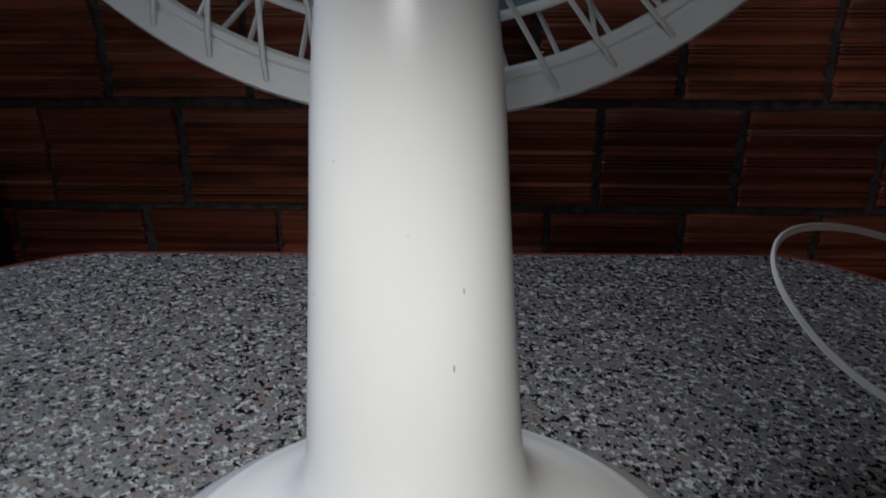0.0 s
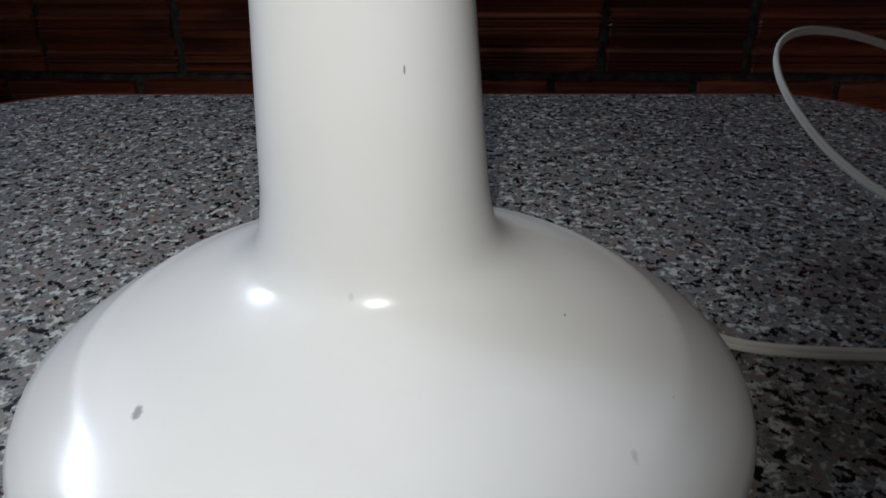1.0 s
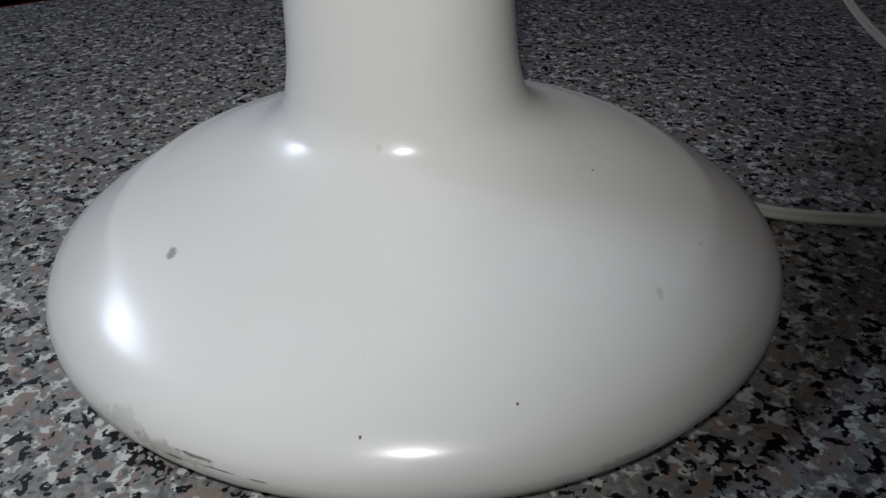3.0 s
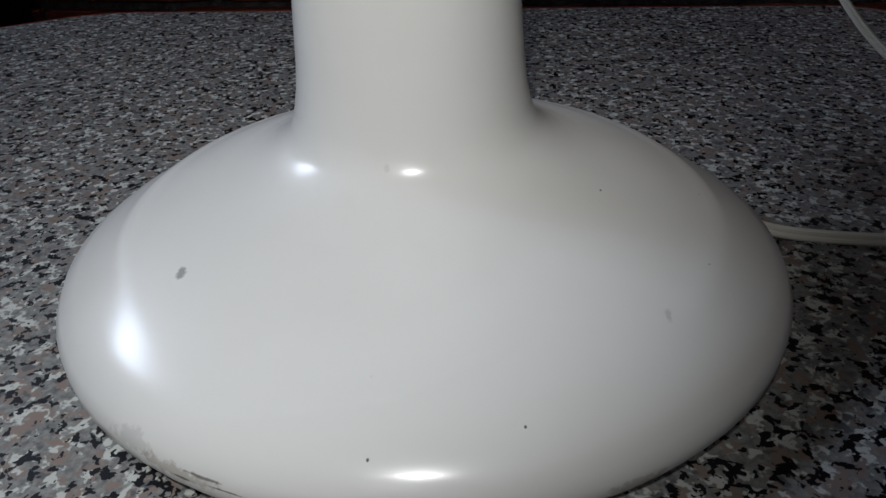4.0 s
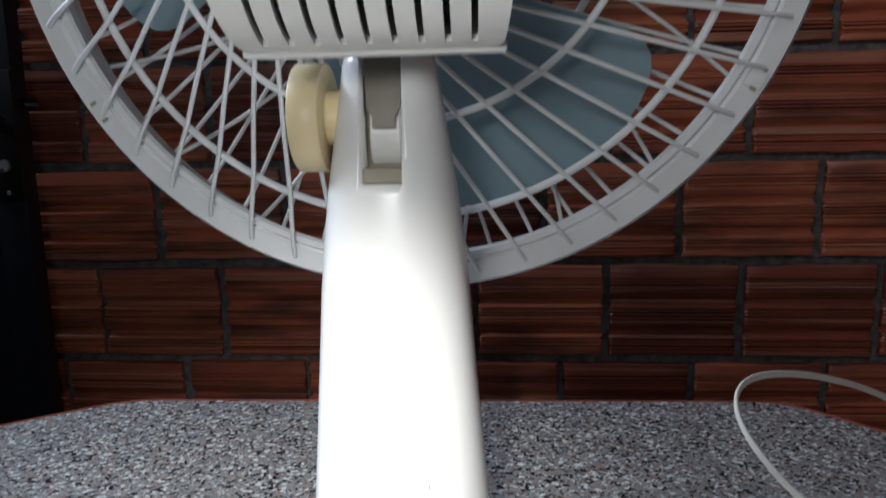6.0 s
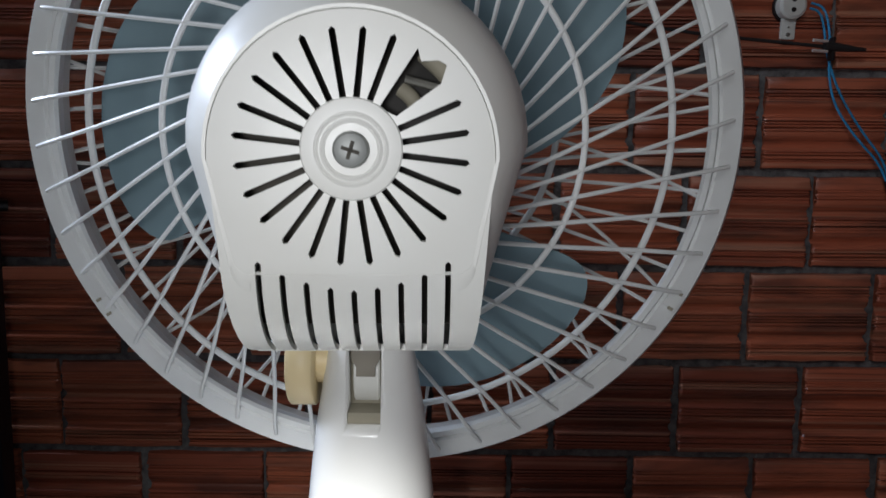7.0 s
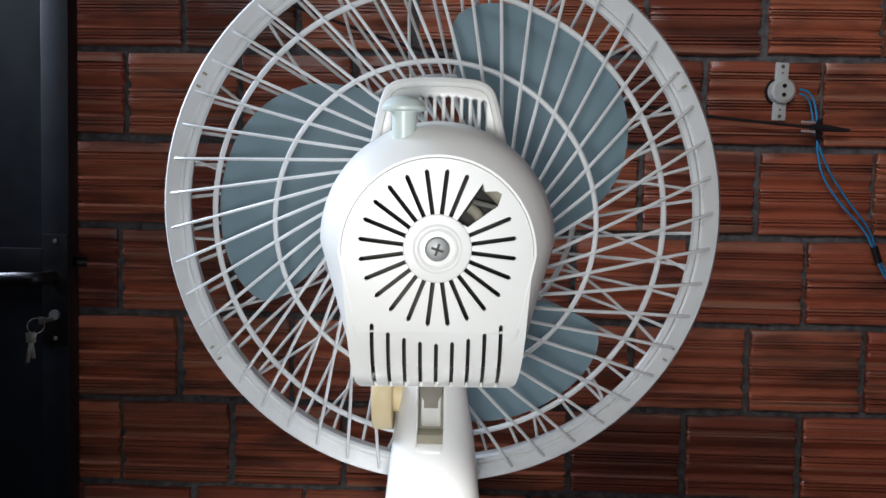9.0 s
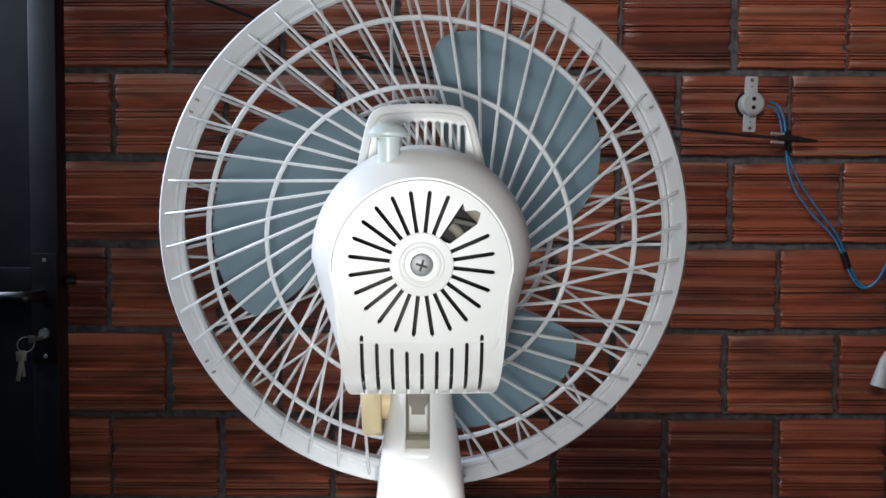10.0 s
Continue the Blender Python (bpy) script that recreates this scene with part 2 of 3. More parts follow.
def loft(sections, closed=True, cap=True):
    """Skin over rings of the same number of points."""
    bm = bmesh.new()
    rings = [[bm.verts.new(p) for p in s] for s in sections]
    n = len(rings[0])
    for a, b in zip(rings, rings[1:]):
        for i in range(n if closed else n - 1):
            j = (i + 1) % n
            bm.faces.new((a[i], a[j], b[j], b[i]))
    if cap:
        bm.faces.new(rings[0])
        bm.faces.new(rings[-1])
    return bm


def revolve(profile, seg=96, full=False):
    """Turn (radius, y) pairs round the y axis; full: the profile closes on itself."""
    rings = []
    for r, y in profile + ([profile[0]] if full else []):
        rings.append([(r * math.cos(2 * math.pi * k / seg), y, r * math.sin(2 * math.pi * k / seg)) for k in range(seg)])
    bm = loft(rings, cap=not full)
    if full:
        bmesh.ops.remove_doubles(bm, verts=bm.verts, dist=1e-6)
    return bm


def tube(points, radius, seg=8, flat=1.0, smooth=0):
    pts = [Vector(p) for p in points]
    for _ in range(smooth):
        out = [pts[0]]
        for a, b in zip(pts, pts[1:]):
            out += [a.lerp(b, 0.25), a.lerp(b, 0.75)]
        pts = out + [pts[-1]]
    rings, side = [], None
    for i, p in enumerate(pts):
        way = (pts[min(i + 1, len(pts) - 1)] - pts[max(i - 1, 0)]).normalized()
        if side is None:
            side = way.cross(Vector((0, 0, 1)) if abs(way.z) < 0.9 else Vector((0, 1, 0))).normalized()
        side = (side - way * side.dot(way)).normalized()
        up = way.cross(side)
        r = radius(i / (len(pts) - 1)) if callable(radius) else radius
        rings.append([p + side * r * math.cos(2 * math.pi * k / seg) + up * r * flat * math.sin(2 * math.pi * k / seg) for k in range(seg)])
    return loft(rings)


def plate(outlines, depth, bev=0.0):
    """A sheet in the x-z plane, y from 0 to -depth, with the outlines after the first cut through it."""
    cu = bpy.data.curves.new("t", "CURVE")
    cu.dimensions, cu.fill_mode, cu.extrude, cu.bevel_depth, cu.bevel_resolution = "2D", "BOTH", depth / 2 - bev, bev, 1
    for o in outlines:
        s = cu.splines.new("POLY")
        s.points.add(len(o) - 1)
        for p, (x, z) in zip(s.points, o):
            p.co = (x, z, 0, 1)
        s.use_cyclic_u = True
    ob = new("t", cu)
    bpy.context.view_layer.update()
    me = bpy.data.meshes.new_from_object(ob.evaluated_get(bpy.context.evaluated_depsgraph_get()))
    bm = bmesh.new()
    bm.from_mesh(me)
    bpy.data.objects.remove(ob)
    bpy.data.meshes.remove(me)
    bpy.data.curves.remove(cu)
    bmesh.ops.transform(bm, matrix=pose(0, -depth / 2, 0, 90), verts=bm.verts)
    bmesh.ops.remove_doubles(bm, verts=bm.verts, dist=1e-6)
    return bm


def thing(name, label, category, m=None, group="", kind=""):
    ob = new(name)
    ob.empty_display_size = 0.05
    if m:
        ob.matrix_basis = m
    return tagged(ob, label, category, group, kind)


# ---- room shell; ceiling and rear wall are added out of view ----
FLOOR, TOP = -0.76, 2.35
X0, X1, Y0 = -1.47, 0.81, -2.65


def slab(name, lo, hi, mat, label):
    c = [(a + b) / 2 for a, b in zip(lo, hi)]
    return tagged(part(name, box(*[b - a for a, b in zip(lo, hi)]), mat, m=pose(*c)), label, name.split("_")[0], kind="structure")


slab("floor", (X0 - 0.2, Y0 - 0.2, FLOOR - 0.1), (X1 + 0.2, 0.2, FLOOR), CONCRETE, "bare grey concrete floor under the table")
slab("ceiling", (X0 - 0.2, Y0 - 0.2, TOP), (X1 + 0.2, 0.2, TOP + 0.1), PLASTER, "added ceiling slab out of view, closing the room")
# side wall by the door, with a window opening
west = thing("wall_west", "bare rendered side wall with a window opening", "wall", kind="structure")
for lo, hi in (((X0 - 0.15, Y0, FLOOR), (X0, -0.64, TOP)), ((X0 - 0.15, -0.06, FLOOR), (X0, 0.15, TOP)), ((X0 - 0.15, -0.64, FLOOR), (X0, -0.06, 0.98)), ((X0 - 0.15, -0.64, 1.32), (X0, -0.06, TOP))):
    part("wall_panel", box(*[b - a for a, b in zip(lo, hi)]), PLASTER, west, m=pose(*[(a + b) / 2 for a, b in zip(lo, hi)]))
# added rear wall, out of view, with an opening at the rear fill lamp
rear = thing("wall_south", "added rear wall out of view, open at the fill lamp", "wall", kind="structure")
for lo, hi in (((X0, Y0 - 0.15, FLOOR), (-1.05, Y0, TOP)), ((-0.15, Y0 - 0.15, FLOOR), (X1, Y0, TOP)), ((-1.05, Y0 - 0.15, FLOOR), (-0.15, Y0, 1.4)), ((-1.05, Y0 - 0.15, 2.1), (-0.15, Y0, TOP))):
    part("wall_panel", box(*[b - a for a, b in zip(lo, hi)]), PLASTER, rear, m=pose(*[(a + b) / 2 for a, b in zip(lo, hi)]))

# ---- table ----
table = thing("table", "table with speckled grey granite top and red-brown edge", "table", pose(0, 0, 0))


def rounded(corners, radius, seg=6):
    out = []
    n = len(corners)
    for i in range(n):
        p, a, b = Vector(corners[i]), Vector(corners[i - 1]), Vector(corners[(i + 1) % n])
        s, e = p + (a - p).normalized() * radius, p + (b - p).normalized() * radius
        for k in range(seg + 1):
            f = k / seg
            out.append(tuple((s.lerp(p, f)).lerp(p.lerp(e, f), f)))
    return out


TABLE = [(-0.332, -0.397), (0.325, -0.388), (0.50, -0.585), (0.50, -1.22), (0.33, -1.40), (-0.33, -1.40), (-0.53, -1.22), (-0.53, -0.54)]
outline = rounded(TABLE, 0.035)
inner = [(x * 0.9965, (y + 0.9) * 0.9965 - 0.9) for x, y in outline]
part("tabletop", loft([[(x, y, z) for x, y in o] for o, z in ((inner, -0.028), (inner, -0.0012), ([(x * 0.9985, (y + 0.9) * 0.9985 - 0.9) for x, y in inner], 0.0))]), GRANITE, table, "speckled grey, black and pink granite top", sharp=50)
grown = [(x * 1.016, (y + 0.9) * 1.016 - 0.9) for x, y in outline]
band = bmesh.new()
rings = [[band.verts.new((x, y, z)) for x, y in o] for o, z in ((outline, -0.03), (outline, -0.0035), ([(a[0] * 0.5 + b[0] * 0.5, a[1] * 0.5 + b[1] * 0.5) for a, b in zip(outline, grown)], -0.001), (grown, -0.007), (grown, -0.03))]
for a, b in zip(rings, rings[1:] + rings[:1]):
    for i in range(len(a)):
        j = (i + 1) % len(a)
        band.faces.new((a[i], a[j], b[j], b[i]))
part("edge_band", band, EDGE, table, "red-brown edging")
part("apron", box(0.7, 0.72, 0.08, (0, -0.9, -0.07), 0.006), EDGE, table)
for x in (-0.3, 0.3):
    for y in (-1.2, -0.6):
        part("leg", loft([[(x + a * s, y + b * s, z) for a, b in ((-1, -1), (1, -1), (1, 1), (-1, 1))] for s, z in ((0.022, FLOOR), (0.03, -0.03))]), EDGE, table)

# ---- table fan, seen from behind ----
fan = thing("table_fan", "old white plastic table fan with blue-grey blades", "fan", pose(0, 0, 0))


def ring_at(cx, cy, rx, ry, z, n=72, flat=2.0):
    out = []
    for k in range(n):
        a = 2 * math.pi * k / n
        c, s = math.cos(a), math.sin(a)
        f = (abs(c) ** flat + abs(s) ** flat) ** (-1 / flat)
        out.append((cx + rx * c * f, cy + ry * s * f, z))
    return out


BX, BY, CX, CY = 0.0068, -0.803, 0.0008, -0.765
dome = [(0.942, 0.0), (0.982, 0.0037), (1.0, 0.009), (1.0, 0.0142), (0.982, 0.019), (0.942, 0.0239), (0.882, 0.0280), (0.835, 0.0303), (0.812, 0.0312), (0.79, 0.0320), (0.747, 0.0335), (0.66, 0.0355), (0.572, 0.0371)]
crease = {0.942: -0.0013, 0.882: -0.0012, 0.835: -0.0002, 0.812: 0.0006}
rows = []
for s, z in dome:
    ring = []
    f = max(0, (0.90 - s) / 0.33) ** 1.4 * 0.5
    ox, oy = BX + (CX - BX) * f, BY + (CY - BY) * f
    for x, y, _ in ring_at(ox, oy, 0.1297 * s, 0.1183 * s, z):
        side = min(1, max(0, ((y - oy) / (0.13 * s) + 0.62) / 0.25))
        zz = z + crease.get(s, 0) * side
        ring.append((x, y, max(0, zz + 0.079 * (y - BY) * zz / 0.037)))
    rows.append(ring)
neck = [(0.0640, 0.0387, 0.66), (0.0570, 0.0412, 0.82), (0.0515, 0.0448, 0.93), (0.0480, 0.0495, 1), (0.0457, 0.0570, 1), (0.0440, 0.066, 1), (0.0427, 0.076, 1), (0.0416, 0.09, 1), (0.0397, 0.112, 1), (0.0374, 0.14, 1), (0.0350, 0.17, 1), (0.0330, 0.2, 1), (0.0305, 0.225, 1), (0.0275, 0.25, 1), (0.0240, 0.272, 1), (0.0212, 0.29, 1), (0.0195, 0.302, 1), (0.015, 0.309, 1)]
# closer rings round the hinge slot keep the gloss even where it is cut
low_rings = [n for n in neck if n[1] < 0.2]
high = [n for n in neck if n[1] >= 0.17]
for k in range(1, 24):
    z = 0.2 + 0.109 * k / 23 - 0.0013
    low_rings.append((float(np.interp(z, [n[1] for n in high], [n[0] for n in high])), z, 1))
neck = low_rings + [high[-1]]
for r, z, f in neck:
    ring = ring_at(BX + (CX - BX) * f, BY + (CY - BY) * f, r, r * 0.95, z, flat=2.0 + 0.5 * min(1, max(0, (z - 0.06) / 0.1)))
    lean = 0.079 * max(0, 1 - (z - 0.0385) / 0.025)
    rows.append([(x, y, zz + lean * (y - BY)) for x, y, zz in ring])
stand = part("stand", loft(rows), BASE, fan, "glossy white domed base and tapering column", sharp=60)
# the hinge slot is cut through the back of the column
cutter = part("cutter", box(0.0172, 0.05, 0.075, (-0.001, -0.792, 0.2875)), BASE)
cut = stand.modifiers.new("slot", "BOOLEAN")
cut.object, cut.operation, cut.solver = cutter, "DIFFERENCE", "EXACT"
bpy.context.view_layer.update()
cut_mesh = bpy.data.meshes.new_from_object(stand.evaluated_get(bpy.context.evaluated_depsgraph_get()))
stand.modifiers.clear()
stand.data = cut_mesh
bpy.data.objects.remove(cutter)
# grey back of the white slot: dust, and its shade put into colour
part("slot_back", box(0.0170, 0.002, 0.052, (-0.001, -0.7684, 0.276), 0), COIL, fan, "dusty back of the hinge slot, coloured grey for its shade")
part("hinge", revolve([(0.001, -0.0066), (0.0180, -0.0066), (0.019, -0.0058), (0.019, 0.0058), (0.0180, 0.0066), (0.001, 0.0066)], 40), WHITE, fan, "white hinge drum in the slot", m=pose(-0.001, -0.7555, 0.271, 0, 0, 90))
bracket = [(0.0078, 0.025), (-0.0078, 0.025), (-0.0068, 0.0), (-0.0045, -0.004), (-0.0045, -0.0085), (0.0045, -0.0085), (0.0045, -0.004), (0.0068, 0.0)]
part("hinge_plate", plate([bracket], 0.0016, 0.0003), RUSTY, fan, "dusty brown-grey steel hinge plate", m=pose(-0.001, -0.7755, 0.2815, -6, 0, 0))
# added grey plate: unlit slot floor given as a darker colour
part("slot_floor_shade", box(0.0168, 0.016, 0.006, (-0.001, -0.7760, 0.2535), 0.0005), COIL, fan, "grey plate colouring in the shade on the slot floor", m=pose(0, 0, 0))

knob = part("tilt_knob", revolve([(0.003, -0.0066), (0.0228, -0.0066), (0.0234, -0.0060), (0.0234, 0.0060), (0.0228, 0.0066), (0.003, 0.0066)], 40), CREAM, fan, "cream tilt knob", m=pose(-0.0335, -0.762, 0.2775, 0, 0, 90), sharp=50)
part("spindle", revolve([(0.012, -0.008), (0.012, 0.008)], 24), CREAM, knob, m=pose(0, -0.014, 0))

# head frame: local y along the axis, forward and up
HEAD = pose(-0.002, -0.668, 0.399, 5.9, 0, -1.4)
MX, MZ = 0.011, 0.0055


def at_head(*m):
    return HEAD @ pose(*m)


# rear grille
rim_profile = [(0.2215, 0.016), (0.2222, 0.010), (0.2222, -0.009), (0.2195, -0.0135), (0.2075, -0.0150), (0.2045, -0.0115), (0.2078, 0.0), (0.2112, 0.012), (0.2130, 0.017)]
grille = part("rear_grille", revolve(rim_profile, 144, True), GRILLE, fan, "pale grey rim of the rear guard", m=HEAD)
part("rim_lip", revolve([(0.2060, -0.0130), (0.2035, -0.0168), (0.2002, -0.0168), (0.1990, -0.0140), (0.2002, -0.0105), (0.2055, -0.0095)], 144, True), GRILLE, grille)


def hoop(radius, y, wire, seg=120):
    return revolve([(radius + wire * math.cos(a), y + wire * math.sin(a)) for a in [2 * math.pi * k / 10 for k in range(10)]], seg, True)


for r, y, w in ((0.1740, -0.026, 0.0022), (0.1190, -0.052, 0.0019)):
    part("ring", hoop(r, y, w), GRILLE, grille)


def spoke_mesh(name, sign, skew, stations, radius, mat):
    """One bent wire; the inner end lags behind the outer by the skew, in degrees."""
    r_out, r_in = stations[0][0], stations[-1][0]
    a0, a1 = 0.0, radians(skew)
    p_out = Vector((r_out, 0)), Vector((r_in * math.cos(a1), r_in * math.sin(a1)))
    pts = []
    for r, y in stations:
        f = (r_out - r) / (r_out - r_in)
        q = p_out[0].lerp(p_out[1], f)
        pts.append((q.x, y * sign, q.y))
    me = part(name, tube(pts, radius, 6), mat)
    data = me.data
    bpy.data.objects.remove(me)
    return data


rear_wire = spoke_mesh("spoke", 1, -41.5, [(0.2135, -0.0160), (0.2085, -0.0195), (0.203, -0.0225), (0.19, -0.0262), (0.1755, -0.0305), (0.146, -0.0445), (0.1165, -0.0562), (0.096, -0.0625), (0.077, -0.0670), (0.060, -0.0700)], 0.00135, GRILLE)
part("centre_plate", revolve([(0.020, -0.0680), (0.0655, -0.0680), (0.0668, -0.0695), (0.0655, -0.0715), (0.020, -0.0715)], 64, True), GRILLE, grille)
N = 48
for k in range(N):
    s = new("spoke", rear_wire)
    s.parent = grille
    s.matrix_basis = pose(0, 0, 0, 0, -(360 / N * (k + 0.36)), 0)
for a in (31, 150, 212, 331):
    part("latch", box(0.010, 0.003, 0.011, (0.2125, -0.0150, 0), 0.001), GRILLE, grille, m=pose(0, 0, 0, 0, -a, 0))
    for z in (0.0055, -0.0055):
        part("latch_hole", box(0.0036, 0.001, 0.0020, (0.2135, -0.0166, z), 0.0003), COIL, grille, m=pose(0, 0, 0, 0, -a, 0))

# front grille
front = part("front_grille", revolve([(0.2225, 0.017), (0.2225, 0.026), (0.220, 0.030), (0.2160, 0.030), (0.2138, 0.026), (0.2135, 0.018)], 144, True), GRILLE_FRONT, fan, "off-white front guard", m=HEAD)
for r, y in ((0.118, 0.0645), (0.055, 0.072)):
    part("ring", hoop(r, y, 0.0024), GRILLE_FRONT, front)
part("badge", revolve([(0.002, 0.070), (0.05, 0.070), (0.054, 0.074), (0.05, 0.078), (0.002, 0.079)], 48), GRILLE_FRONT, front)
front_wire = spoke_mesh("spoke", 1, -33.7, [(0.2155, 0.0265), (0.206, 0.034), (0.197, 0.040), (0.1775, 0.0475), (0.148, 0.0575), (0.118, 0.067), (0.085, 0.072), (0.05, 0.074)], 0.0015, GRILLE_FRONT)
for k in range(N):
    s = new("spoke", front_wire)
    s.parent = front
    s.matrix_basis = pose(0, 0, 0, 0, -(360 / N * (k + 0.60)), 0)

front_dome = [(0.2155, 0.0265), (0.206, 0.034), (0.1775, 0.0475), (0.148, 0.0575), (0.118, 0.067)]
arm = part("arm", tube([(r * math.cos(radians(80 * (0.21 - r) - 11.2)), y - 0.001, r * math.sin(radians(80 * (0.21 - r) - 11.2))) for r, y in front_dome], 0.0014, 6, smooth=2), GRILLE_FRONT, front)
for k in range(1, 20):
    s = new("arm", arm.data)
    s.parent = front
    s.matrix_basis = pose(0, 0, 0, 0, -18 * k, 0)


# blades
BLADE_R = [0.028, 0.06, 0.10, 0.118, 0.136, 0.145, 0.153, 0.160, 0.1665, 0.170, 0.174, 0.1765, 0.179, 0.1803, 0.1808]
BLADE_LO = [-34, -24, -8, -1, 7, 11, 15, 19.3, 24, 27, 31.2, 35, 40, 45, 50]
BLADE_HI = [58, 70, 80, 84, 86, 86.4, 86, 84.6, 81.5, 78.8, 74.2, 70, 64, 58.5, 53]


def blade_mesh():
    bm = bmesh.new()
    nu, t = 20, 0.0011
    radii = [0.028 + 0.0125 * k for k in range(10)] + [0.147, 0.153, 0.159, 0.164, 0.1685, 0.172, 0.175, 0.1772, 0.179, 0.1803, 0.1808]
    nv = len(radii) - 1
    grid = {}
    for side in (0, 1):
        for i in range(nu + 1):
            for j, r in enumerate(radii):
                u = i / nu
                lo, hi = np.interp(r, BLADE_R, BLADE_LO), np.interp(r, BLADE_R, BLADE_HI)
                a = radians(lo + (hi - lo) * u)
                w = (math.degrees(a) - 40) / 46
                y = -0.016 * w * (0.5 + r / 0.3) + 0.004 * (1 - w * w)
                grid[side, i, j] = bm.verts.new((r * math.cos(a), y + (t if side else -t), r * math.sin(a)))
    for side in (0, 1):
        for i in range(nu):
            for j in range(nv):
                q = [grid[side, i, j], grid[side, i + 1, j], grid[side, i + 1, j + 1], grid[side, i, j + 1]]
                bm.faces.new(q if side else q[::-1])
    loop = [(i, 0) for i in range(nu)] + [(nu, j) for j in range(nv)] + [(i, nv) for i in range(nu, 0, -1)] + [(0, j) for j in range(nv, 0, -1)]
    for (a, b), (c, d) in zip(loop, loop[1:] + loop[:1]):
        bm.faces.new((grid[0, a, b], grid[0, c, d], grid[1, c, d], grid[1, a, b]))
    return bm


hub = part("blade_hub", revolve([(0.002, -0.028), (0.028, -0.028), (0.032, -0.02), (0.033, 0.018), (0.028, 0.028), (0.002, 0.03)], 48), BLADE, fan, "blue-grey blade hub", m=at_head(0, 0.006, 0))
for k, a in enumerate((0, 121, 241)):
    part("blade", blade_mesh(), BLADE, hub, "blue-grey translucent plastic blade", m=pose(0, 0, 0, 0, -a, 0))


# motor housing: local origin at the screw's axis, y = 0 at the back plate
MOTOR = HEAD @ pose(MX, -0.2, MZ, -1.5, 0, 3.2)


def arch(half, top, bottom, corner, low=None, n=28):
    """A round-topped outline with a flat foot, counted from the right foot upwards."""
    low = low or half
    c = top - half
    out = []
    for k in range(n + 1):
        a = math.pi * k / n
        out.append((half * math.cos(a), c + half * math.sin(a)))
    for k in range(1, 10):
        f = k / 10
        out.append((-half + (half - low) * f, c + (bottom + corner - c) * f))
    for k in range(6):
        a = math.pi * (1 + 0.5 * k / 5)
        out.append((-low + corner + corner * math.cos(a), bottom + corner + corner * math.sin(a)))
    for k in range(6):
        a = math.pi * (1.5 + 0.5 * k / 5)
        out.append((low - corner + corner * math.cos(a), bottom + corner + corner * math.sin(a)))
    for k in range(1, 10):
        f = 1 - k / 10
        out.append((half + (low - half) * f, c + (bottom + corner - c) * f))
    return out


def grow(shape, y):
    return [(x, y, z) for x, z in shape]


shell_steps = [(0.0517, 0.0483, -0.0450, 0.0070, 0.0440, 0.0002), (0.0519, 0.0487, -0.0460, 0.0070, 0.0444, -0.0013), (0.0532, 0.0500, -0.0500, 0.0072, 0.0452, -0.0014), (0.0552, 0.0522, -0.0560, 0.0075, 0.0459, 0.0010), (0.0588, 0.0568, -0.0640, 0.0075, 0.0464, 0.0060), (0.0628, 0.0622, -0.0725, 0.0075, 0.0467, 0.0130), (0.0660, 0.0664, -0.0790, 0.0075, 0.0470, 0.0220), (0.0683, 0.0690, -0.0832, 0.0075, 0.0470, 0.0340), (0.0695, 0.0700, -0.0842, 0.0080, 0.0466, 0.0500), (0.0693, 0.0698, -0.0838, 0.0100, 0.0462, 0.0700), (0.0675, 0.0685, -0.0700, 0.0120, 0.0455, 0.0860), (0.0640, 0.0650, -0.0600, 0.0150, 0.0440, 0.1100), (0.0500, 0.0530, -0.0500, 0.0150, 0.0380, 0.1280)]
shell = loft([grow(arch(a, b, c, d, e), y) for a, b, c, d, e, y in shell_steps], cap=False)
# the slotted cover closes the foot of the shell, which stays open there
foot = [f for f in shell.faces if (q := f.calc_center_median()).z < -0.047 and abs(q.x) < 0.038 and q.y < 0.058]
bmesh.ops.delete(shell, geom=foot, context="FACES")
housing = part("motor_housing", shell, WHITE, fan, "glossy white rounded motor housing", m=MOTOR, sharp=45)
BEND, TURN = -0.044, 0.041
part("foot_lip", box(0.0925, 0.036, 0.0040, (0, 0.056, -0.0872), 0.0012), WHITE, housing)


def bend(bm):
    """Roll the lower end of the cover forward under the motor."""
    for k in range(17):
        bmesh.ops.bisect_plane(bm, geom=list(bm.verts) + list(bm.edges) + list(bm.faces), plane_co=(0, 0, BEND - 0.0038 * k), plane_no=(0, 0, 1))
    for v in bm.verts:
        if v.co.z < BEND:
            a = (BEND - v.co.z) / TURN
            r = TURN - v.co.y
            v.co = (v.co.x, TURN - r * math.cos(a), BEND - r * math.sin(a))
    return bm


def slot(a, r0, r1, w):
    c, s = math.cos(a), math.sin(a)
    pts = []
    for r, h in ((r0, -w), (r1 - w, -w), (r1, 0), (r1 - w, w), (r0, w), (r0 - w * 0.6, 0)):
        pts.append((r * c - h * s, r * s + h * c))
    return pts


def upright(x, z0, z1, w):
    return [(x - w, z0), (x + w, z0), (x + w, z1 - w), (x, z1), (x - w, z1 - w)]


holes = []
COUNT = 24
for k in range(COUNT):
    if k in (2, 3):
        continue
    holes.append(slot(2 * math.pi * k / COUNT + radians(8.4), 0.0185, 0.0428, 0.0012))
# two slots broken into one gap
a, b = radians(36), radians(56)
